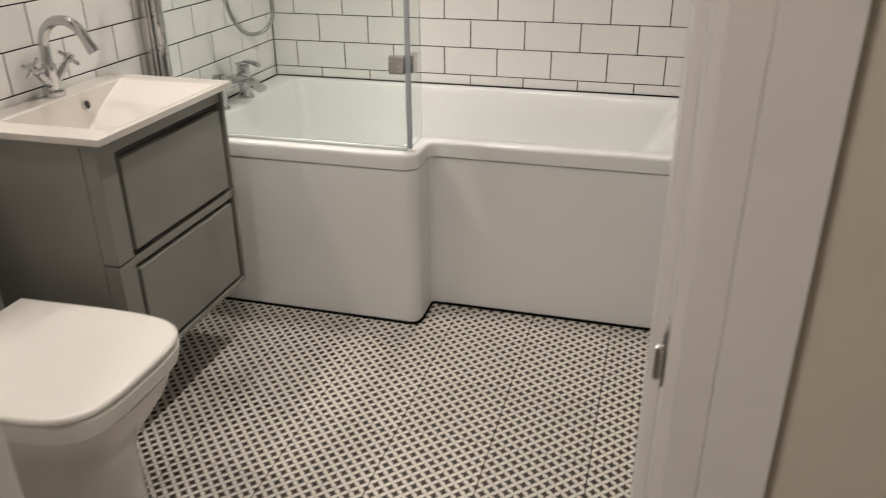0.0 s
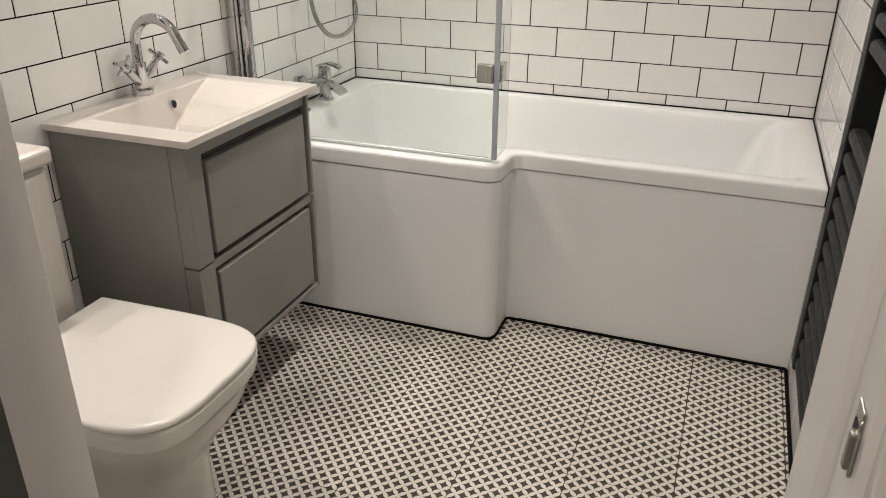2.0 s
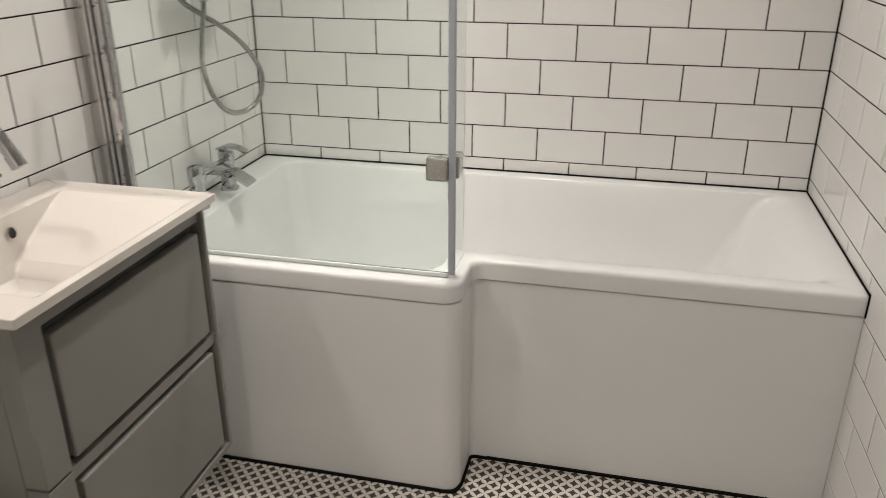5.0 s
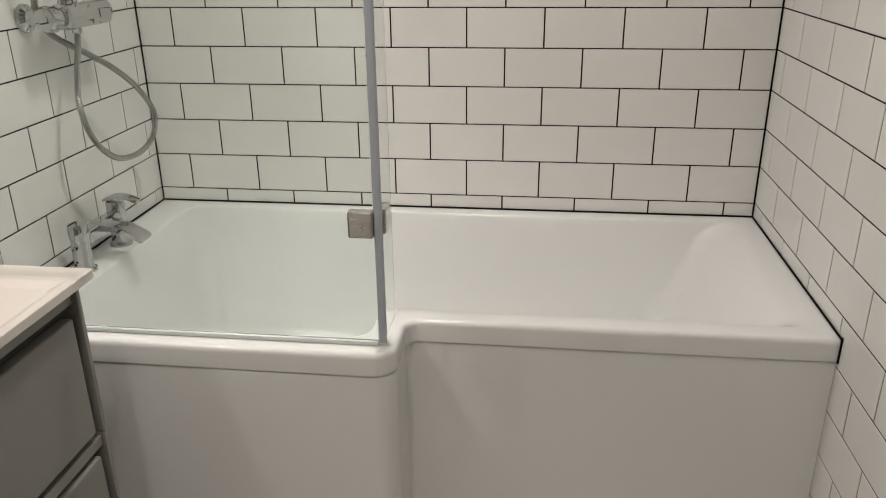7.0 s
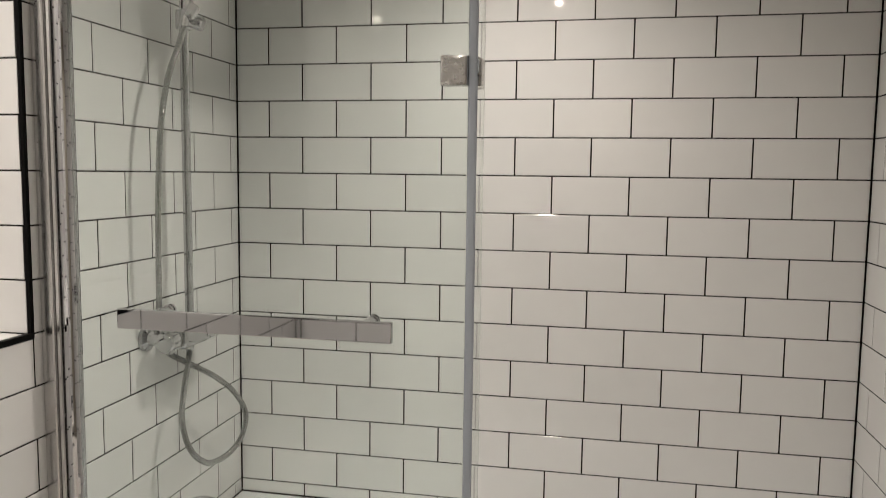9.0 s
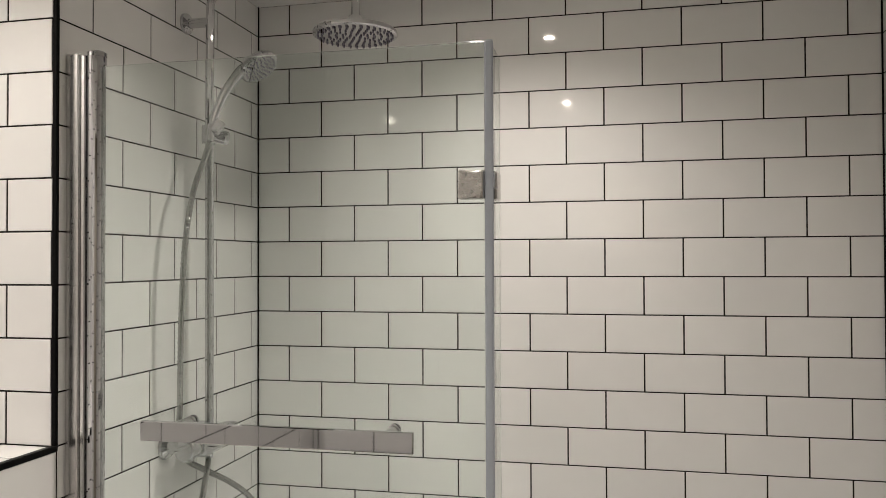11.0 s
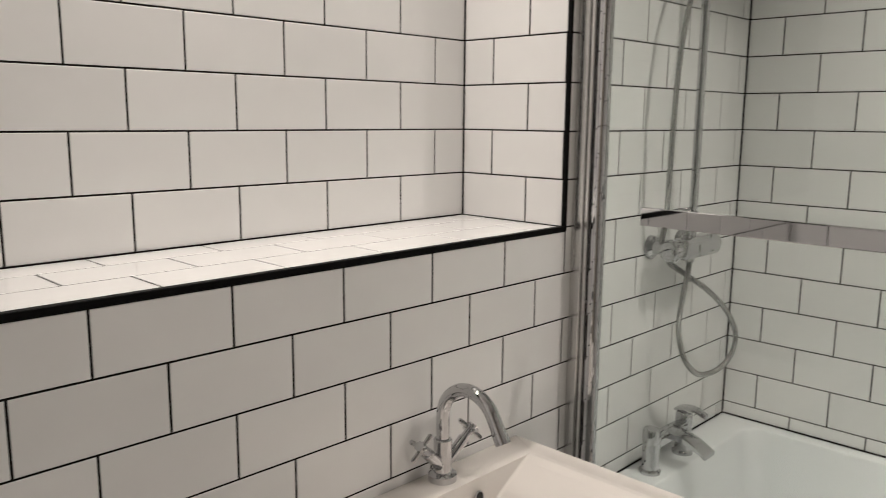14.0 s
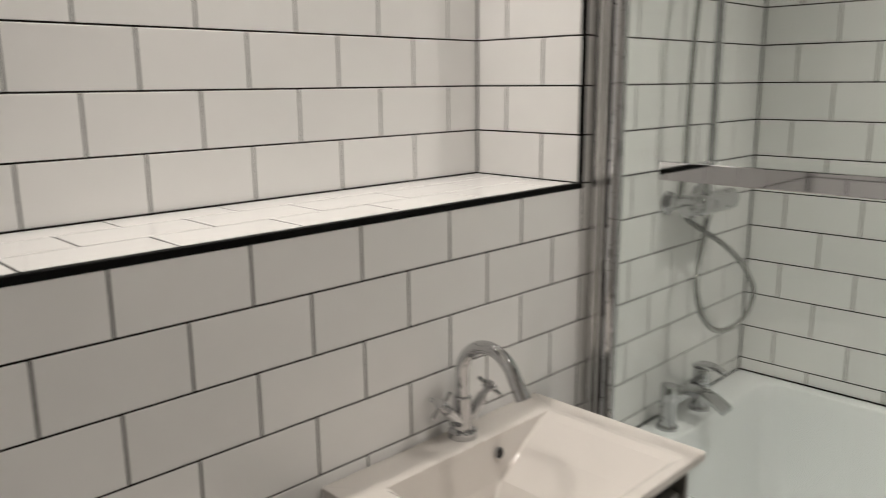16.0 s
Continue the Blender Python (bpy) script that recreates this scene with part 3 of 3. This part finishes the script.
def basin():
    b = thing("basin", "white ceramic countertop basin with sloping rectangular bowl", "basin")
    x0, x1, y0, y1, zt, zb = 0.001, 0.388, -1.556, -1.004, 0.784, 0.7655

    def ring(a, b_, c, d, z, r):
        return rounded([(a, c), (b_, c), (b_, d), (a, d)], [r] * 4, z, 6)

    loops = [ring(x0 + 0.004, x1 - 0.006, y0 + 0.006, y1 - 0.006, zb, 0.003), ring(x0, x1, y0, y1, zb + 0.003, 0.004), ring(x0, x1, y0, y1, zt - 0.0016, 0.004), ring(x0 + 0.0005, x1 - 0.0005, y0 + 0.0005, y1 - 0.0005, zt - 0.0005, 0.004), ring(x0 + 0.0016, x1 - 0.0016, y0 + 0.0016, y1 - 0.0016, zt, 0.004)]
    for a, f, l_, r_, dz in ((0.079, 0.374, -1.492, -1.045, 0.0), (0.0795, 0.368, -1.487, -1.056, 0.0010), (0.081, 0.357, -1.477, -1.076, 0.0070), (0.088, 0.328, -1.452, -1.148, 0.040), (0.096, 0.302, -1.432, -1.222, 0.080), (0.104, 0.288, -1.416, -1.248, 0.106), (0.13, 0.265, -1.40, -1.275, 0.115)):
        loops.append(ring(a, f, l_, r_, zt - dz, 0.007))
    part("bowl", loft(loops, cap_first=False), CERAMIC, b)
    part("overflow_ring", lathe([(0.0115, 0), (0.0115, 0.0022), (0.0095, 0.003), (0.0088, 0.001), (0.0088, -0.002)], (0.0890, -1.218, 0.753), (1, 0, 0.18), 24), CHROME, b, "round chrome overflow ring")
    part("overflow_hole_shade", lathe([(0.0086, 0), (0.0086, 0.0018)], (0.0890, -1.218, 0.753), (1, 0, 0.18), 20), HOLE_SHADE, b)
    part("waste", lathe([(0.03, 0), (0.03, 0.003), (0.024, 0.006)], (0.20, -1.350, 0.6692)), CHROME, b)
    return b


basin()


def basin_tap():
    t = thing("basin_mixer_tap", "chrome swan-neck basin mixer tap with crosshead handles", "tap")
    x, y, z = 0.036, -1.260, 0.784
    part("base", lathe([(0.027, 0), (0.027, 0.012), (0.024, 0.015), (0.017, 0.017), (0.017, 0.078), (0.0155, 0.080)], (x, y, z), segs=28), CHROME, t)
    d = Vector((1.0, -0.01, 0))
    pts = [Vector((x, y, z + 0.07))] + [Vector((x, y, z + 0.11))]
    arc = []
    for i in range(0, 15):
        a = math.pi - i / 14 * (math.pi * 0.86)
        arc.append(Vector((x, y, z + 0.122)) + d * (0.065 + 0.065 * math.cos(a)) + Vector((0, 0, 0.065 * math.sin(a))))
    end = arc[-1] + (arc[-1] - arc[-2]).normalized() * 0.038
    part("spout", tube(pts + arc + [end], 0.0125, 20), CHROME, t)
    part("aerator", tube([end - (end - arc[-1]).normalized() * 0.02, end + (end - arc[-1]).normalized() * 0.004], 0.0135, 20), CHROME, t)
    for sgn in (-1, 1):
        axis = Vector((0.12, sgn * 0.75, 0.72)).normalized()
        root = Vector((x, y, z + 0.022))
        part("valve_arm", tube([root, root + axis * 0.068], 0.0105, 18), CHROME, t)
        part("collar", tube([root + axis * 0.062, root + axis * 0.082], 0.008, 16), CHROME, t)
        c = root + axis * 0.088
        u = axis.orthogonal().normalized()
        u.rotate(Matrix.Rotation(0.5, 3, axis))
        w = axis.cross(u)
        h = part("crosshead", tube([c - axis * 0.008, c + axis * 0.010], 0.0095, 16), CHROME, t)
        for q in (u, w):
            part("cross_bar", tube([c - q * 0.029, c - q * 0.027, c + q * 0.027, c + q * 0.029], [0.003, 0.0047, 0.0047, 0.003], 12), CHROME, h)
    return t


basin_tap()


def toilet():
    t = thing("toilet", "white ceramic close-coupled toilet with closed soft-square seat", "toilet")
    cy = -1.829

    def dee(xb, xf, hw, z, n=3.4, back=None, xm=0.5):
        back = hw if back is None else back
        mid = xb + (xf - xb) * xm
        fine = [(xb, cy - back)]
        for i in range(241):
            a = -math.pi / 2 + math.pi * i / 240
            c, s = math.cos(a), math.sin(a)
            fine.append((mid + (xf - mid) * abs(c) ** (2 / n), cy + hw * math.copysign(abs(s) ** (2 / n), s)))
        fine.append((xb, cy + back))
        run = [0.0]
        for p, q in zip(fine, fine[1:]):
            run.append(run[-1] + math.dist(p, q))
        out, k = [], 0
        for i in range(49):
            want = run[-1] * i / 48
            while k < len(run) - 2 and run[k + 1] < want:
                k += 1
            f = (want - run[k]) / max(1e-9, run[k + 1] - run[k])
            out.append((fine[k][0] + (fine[k + 1][0] - fine[k][0]) * f, fine[k][1] + (fine[k + 1][1] - fine[k][1]) * f, z))
        return out

    part("pan", loft([dee(0.02, 0.516, 0.136, 0.002, 2.8), dee(0.02, 0.516, 0.136, 0.03, 2.8), dee(0.02, 0.514, 0.136, 0.17, 2.8), dee(0.02, 0.524, 0.140, 0.21, 2.8), dee(0.02, 0.546, 0.148, 0.25, 2.9), dee(0.02, 0.574, 0.159, 0.29, 3.0), dee(0.02, 0.596, 0.171, 0.325, 3.2), dee(0.02, 0.606, 0.178, 0.352, 3.4), dee(0.02, 0.609, 0.180, 0.368, 3.4), dee(0.024, 0.604, 0.177, 0.3720, 3.4)]), CERAMIC, t, flats=False)
    part("seat", loft([dee(0.182, 0.606, 0.179, 0.3735, 4.0, 0.172), dee(0.180, 0.612, 0.184, 0.377, 4.2, 0.177), dee(0.180, 0.618, 0.189, 0.398, 4.0, 0.179), dee(0.180, 0.619, 0.1895, 0.412, 4.0, 0.180), dee(0.184, 0.613, 0.184, 0.4165, 4.0, 0.175)]), SEAT, t)
    part("lid", loft([dee(0.182, 0.611, 0.183, 0.4195, 4.0, 0.175), dee(0.177, 0.6175, 0.189, 0.4212, 4.0, 0.180), dee(0.176, 0.619, 0.1905, 0.4245, 4.0, 0.1815), dee(0.1762, 0.6185, 0.190, 0.4285, 4.0, 0.181), dee(0.178, 0.616, 0.1875, 0.4320, 4.0, 0.179), dee(0.181, 0.612, 0.184, 0.4338, 4.0, 0.176), dee(0.186, 0.606, 0.178, 0.4345, 4.0, 0.171), dee(0.24, 0.54, 0.12, 0.4350, 3.6, 0.12), dee(0.32, 0.45, 0.06, 0.4352, 3.0, 0.06)]), SEAT, t, flats=False)
    part("base_bead", loft([dee(0.02, 0.521, 0.141, 0.0004, 2.8), dee(0.02, 0.520, 0.140, 0.004, 2.8), dee(0.02, 0.5168, 0.1368, 0.0075, 2.8)]), SEAL, t, "black sealant bead round the foot")
    part("cistern", box(0.004, 0.145, cy - 0.148, cy + 0.148, 0.3725, 0.748, 0.022, 4), CERAMIC, t)
    part("cistern_lid", box(0.001, 0.154, cy - 0.154, cy + 0.154, 0.7485, 0.785, 0.010, 3), CERAMIC, t)
    part("flush_button", lathe([(0.024, 0), (0.024, 0.004), (0.02, 0.006)], (0.078, cy, 0.785)), CHROME, t)
    return t


toilet()


def radiator():
    r = thing("towel_radiator", "anthracite grey ladder towel radiator on the tiled wall", "radiator")
    y0, y1, z0, z1 = -1.80, -1.345, 0.42, 1.60
    for y in (y0, y1 - 0.050):
        part("collector", box(1.607, 1.650, y, y + 0.050, z0, z1, 0.004, 2), ANTHRACITE, r)
    z = 0.430
    k = 0
    while z < z1 - 0.03:
        part("bar", box(1.6085, 1.637, y0 + 0.050, y1 - 0.050, z, z + 0.026, 0.010, 3), ANTHRACITE, r)
        k += 1
        z += 0.0408 if k % 12 else 0.145
    for y in (y0 + 0.08, y1 - 0.1):
        for zz in (0.56, 1.4):
            part("wall_bracket", lathe([(0.014, 0), (0.012, 0.01), (0.010, 0.064)], (W - 0.001, y, zz), (-1, 0, 0), 14), ANTHRACITE, r)
    for y in (y0 - 0.001, y1 + 0.001):
        sgn = -1 if y < -1.5 else 1
        v = part("valve", lathe([(0.012, 0), (0.014, 0.004), (0.014, 0.016), (0.011, 0.020)], (1.627, y, z0 + 0.045), (0, sgn, 0), 18), ANTHRACITE, r, "dark radiator valve cap")
        part("tail_pipe", tube([(1.648, y - sgn * 0.017, z0 + 0.03), (W - 0.001, y - sgn * 0.017, z0 + 0.03)], 0.008, 12), ANTHRACITE, v)
    return r


radiator()

# Fittings over the hall and the wall recess are added, like their beams.
for lx, ly in LAMPS + [(1.04, -3.4)] + ADDED_RECESS_LAMPS:
    d = thing("downlight", "recessed round ceiling downlight, lit warm white; hall and wall recess ones are added", "downlight", "ceiling downlights")
    d.matrix_basis = pose(lx, ly, ROOM_TOP)
    part("bezel", lathe([(0.0165, -0.0005), (0.026, -0.0015), (0.033, -0.005), (0.042, -0.003), (0.043, 0.0)], (0, 0, 0), segs=32), CHROME, d)
    part("lens", lathe([(0.016, -0.001), (0.015, -0.003)], (0, 0, 0), segs=28), LED, d)

# ---------------------------------------------------------------- sealant and trims
seal_empty = tagged(new("sealant_beads"), "black sealant beads round the bath and floor edges", "sealant", "", "structure")
part("bead", box(0.0, W, -0.0045, -0.0002, 0.5602, 0.565, 0.0015, 1), SEAL, seal_empty)
part("bead", box(0.0002, 0.0045, -0.80, -0.0047, 0.5602, 0.565, 0.0015, 1), SEAL, seal_empty)
part("bead", box(W - 0.0045, W - 0.0002, -0.704, -0.0047, 0.5602, 0.565, 0.0015, 1), SEAL, seal_empty)
part("bead", box(W - 0.0035, W - 0.0002, -0.7065, -0.7025, 0.51, 0.567, 0.001, 1), SEAL, seal_empty)
part("bead", box(0.005, 0.812, -0.853, -0.8435, 0.0, 0.008, 0.002, 1), SEAL, seal_empty)
part("bead", tube(curve_points([(0.812, -0.8485, 0.003), (0.838, -0.842, 0.003), (0.850, -0.815, 0.003), (0.851, -0.735, 0.002), (0.851, -0.712, 0.002), (0.854, -0.701, 0.002), (0.866, -0.6975, 0.002), (0.895, -0.6975, 0.002)], 6), 0.0052, 8), SEAL, seal_empty)
part("bead", box(0.893, W - 0.004, -0.702, -0.6925, 0.0, 0.008, 0.002, 1), SEAL, seal_empty)
part("bead", box(W - 0.010, W - 0.0002, FRONT, -0.7022, 0.0, 0.008, 0.002, 1), SEAL, seal_empty)
part("bead", box(0.0002, 0.010, FRONT, -0.854, 0.0, 0.008, 0.002, 1), SEAL, seal_empty)
part("corner_bead", box(0.0002, 0.0042, -0.0042, -0.0002, 0.5672, ROOM_TOP, 0.001, 1), SEAL, seal_empty)
part("corner_bead", box(W - 0.0042, W - 0.0002, -0.0042, -0.0002, 0.5672, ROOM_TOP, 0.001, 1), SEAL, seal_empty)
part("corner_bead", box(NICHE + 0.0002, NICHE + 0.0035, PIER - 0.0035, PIER - 0.0002, LEDGE + 0.003, ROOM_TOP, 0.001, 1), SEAL, seal_empty)
part("corner_bead", box(NICHE + 0.0002, NICHE + 0.0035, FRONT, PIER - 0.004, LEDGE + 0.0002, LEDGE + 0.003, 0.001, 1), SEAL, seal_empty)

trim_empty = tagged(new("trim"), "black metal tile trim along the ledge and recess edge", "trim", "", "structure")
part("ledge_trim", box(-0.010, 0.0025, FRONT, PIER + 0.006, LEDGE - 0.0085, LEDGE + 0.0022, 0.001, 1), TRIM_BLACK, trim_empty)
part("recess_trim", box(-0.0065, 0.0022, PIER - 0.0022, PIER + 0.0065, LEDGE + 0.0022, ROOM_TOP, 0.001, 1), TRIM_BLACK, trim_empty)

# ---------------------------------------------------------------- tiles
GAP, UPRIGHT, PITCH, ROW, ROW0 = 0.0033, 0.0040, 0.202, 0.102, 0.60
tile_cache = {}


def tile_mesh(w, h, mat, edge=0.0011, thick=0.0015, du=0.0, dv=0.0):
    key = (round(w, 4), round(h, 4), mat.name, round(du, 4), round(dv, 4))
    if key not in tile_cache:
        bm = loft([[(du + a * (w / 2 - e), dv + b * (h / 2 - e), z) for a, b in ((-1, -1), (1, -1), (1, 1), (-1, 1))] for e, z in ((0, -thick), (0, -edge * 0.6), (edge, 0.0))], cap_first=False)
        tile_cache[key] = mesh_of(bm, mat, False)
    return tile_cache[key]


def lay(parent, pieces, basis, origin, mat, name="tile", wobble=0.0012):
    """Tiles at (u0, u1, v0, v1) in the plane spanned by basis' first two columns."""
    rot = Matrix(basis).transposed().to_4x4()
    for u0, u1, v0, v1, *home in pieces:
        cu, cv = home or ((u0 + u1) / 2, (v0 + v1) / 2)
        ob = new(name, tile_mesh(u1 - u0, v1 - v0, mat, du=(u0 + u1) / 2 - cu, dv=(v0 + v1) / 2 - cv))
        tip = Matrix.Rotation(random.uniform(-wobble, wobble), 4, "X") @ Matrix.Rotation(random.uniform(-wobble, wobble), 4, "Y")
        ob.matrix_basis = Matrix.Translation(origin) @ rot @ Matrix.Translation((cu, cv, 0)) @ tip
        ob.parent = parent


def bond(u0, u1, v0, v1, odd, even, base=ROW0, row=ROW):
    """Brick-bond pieces; odd and even: one joint's place in odd and even rows."""
    out = []
    first = math.floor((v0 - base) / row) + 1
    r = first
    while base + (r - 1) * row < v1 - 0.004:
        a, b = max(v0 + 0.0005, base + (r - 1) * row + GAP / 2), min(v1, base + r * row - GAP / 2)
        j = odd if r % 2 else even
        x = j + math.floor((u0 - j) / PITCH) * PITCH
        while x < u1 - 0.004:
            c, d = max(u0, x + UPRIGHT / 2), min(u1, x + PITCH - UPRIGHT / 2)
            if d - c > 0.006 and b - a > 0.006:
                out.append((c, d, a, b))
            x += PITCH
        r += 1
    return out


X, Y, Z = (1, 0, 0), (0, 1, 0), (0, 0, 1)
lay(wall_north, bond(0.0015, W - 0.0015, 0.545, ROOM_TOP - 0.001, 0.099, 0.200), (X, Z, (0, -1, 0)), (0, 0, 0), TILE)
lay(wall_west, bond(FRONT, -0.0015, 0.001, ROW0 + 5 * ROW, -0.950, -1.051), (Y, Z, X), (0, 0, 0), TILE)
lay(wall_west, bond(FRONT, -0.849, ROW0 + 5 * ROW, LEDGE - 0.0105, -0.950, -1.051), (Y, Z, X), (0, 0, 0), TILE)
lay(wall_west, bond(-0.849, -0.0015, ROW0 + 5 * ROW, ROW0 + 6 * ROW, -0.950, -1.051), (Y, Z, X), (0, 0, 0), TILE)
lay(wall_west_shower, bond(PIER + 0.009, -0.0015, LEDGE + 0.001, ROOM_TOP - 0.001, -0.950, -1.051), (Y, Z, X), (0, 0, 0), TILE)
lay(wall_west_shower, bond(NICHE + 0.0015, -0.009, LEDGE + 0.001, ROOM_TOP - 0.001, -0.109, -0.211), (X, Z, (0, -1, 0)), (0, PIER, 0), TILE)
lay(wall_west_recess, bond(FRONT, PIER - 0.0015, LEDGE + 0.001, ROOM_TOP - 0.001, -1.057, -0.951), (Y, Z, X), (NICHE, 0, 0), TILE)
ledge_rows = [(-0.117, -0.0115, -1.751), (-0.221, -0.1205, -1.645), (NICHE + 0.0015, -0.2245, -1.746)]
ledge_pieces = []
for a, b, j in ledge_rows:
    y = j - 3 * PITCH
    while y < PIER:
        c, d = max(FRONT, y + GAP / 2), min(PIER - 0.0015, y + PITCH - GAP / 2)
        if d - c > 0.006:
            ledge_pieces.append((-b, -a, c, d))
        y += PITCH
lay(wall_west, [(u0 * -1 - (u1 - u0), u0 * -1, c, d) for u0, u1, c, d in ledge_pieces], (X, Y, Z), (0, 0, LEDGE), TILE)
lay(wall_east, bond(-(-0.0015), -FRONT, 0.001, ROOM_TOP - 0.001, 0.176, 0.277), ((0, -1, 0), Z, (-1, 0, 0)), (W, 0, 0), TILE)

lay(wall_south, bond(-JAMB_L + 0.032, -0.0015, 0.001, ROOM_TOP - 0.001, -0.12, -0.221), ((-1, 0, 0), Z, Y), (0, FRONT, 0), TILE)
lay(wall_south_right, bond(-W + 0.0015, -JAMB_R - 0.032, 0.001, ROOM_TOP - 0.001, -0.12, -0.221), ((-1, 0, 0), Z, Y), (0, FRONT, 0), TILE)
lay(wall_south_over, bond(-JAMB_R - 0.03, -JAMB_L + 0.03, DOOR_TOP + 0.032, ROOM_TOP - 0.001, -0.12, -0.221), ((-1, 0, 0), Z, Y), (0, FRONT, 0), TILE)
floor_pieces = []
for i in range(-1, 8):
    for j in range(-1, 8):
        u0, u1 = 0.947 + (i - 4) * FLOOR_PITCH + 0.0011, 0.947 + (i - 3) * FLOOR_PITCH - 0.0011
        v0, v1 = -0.864 - (j + 1) * FLOOR_PITCH + 0.0011, -0.864 - j * FLOOR_PITCH - 0.0011
        home = ((u0 + u1) / 2, (v0 + v1) / 2)
        u0, u1, v0, v1 = max(u0, 0.001), min(u1, W - 0.001), max(v0, FRONT - 0.149), min(v1, -0.60)
        if u1 - u0 > 0.01 and v1 - v0 > 0.01:
            floor_pieces.append((u0, u1, v0, v1, *home))
lay(floor, floor_pieces, (X, Y, Z), (0, 0, 0), PETAL, wobble=0.0003)
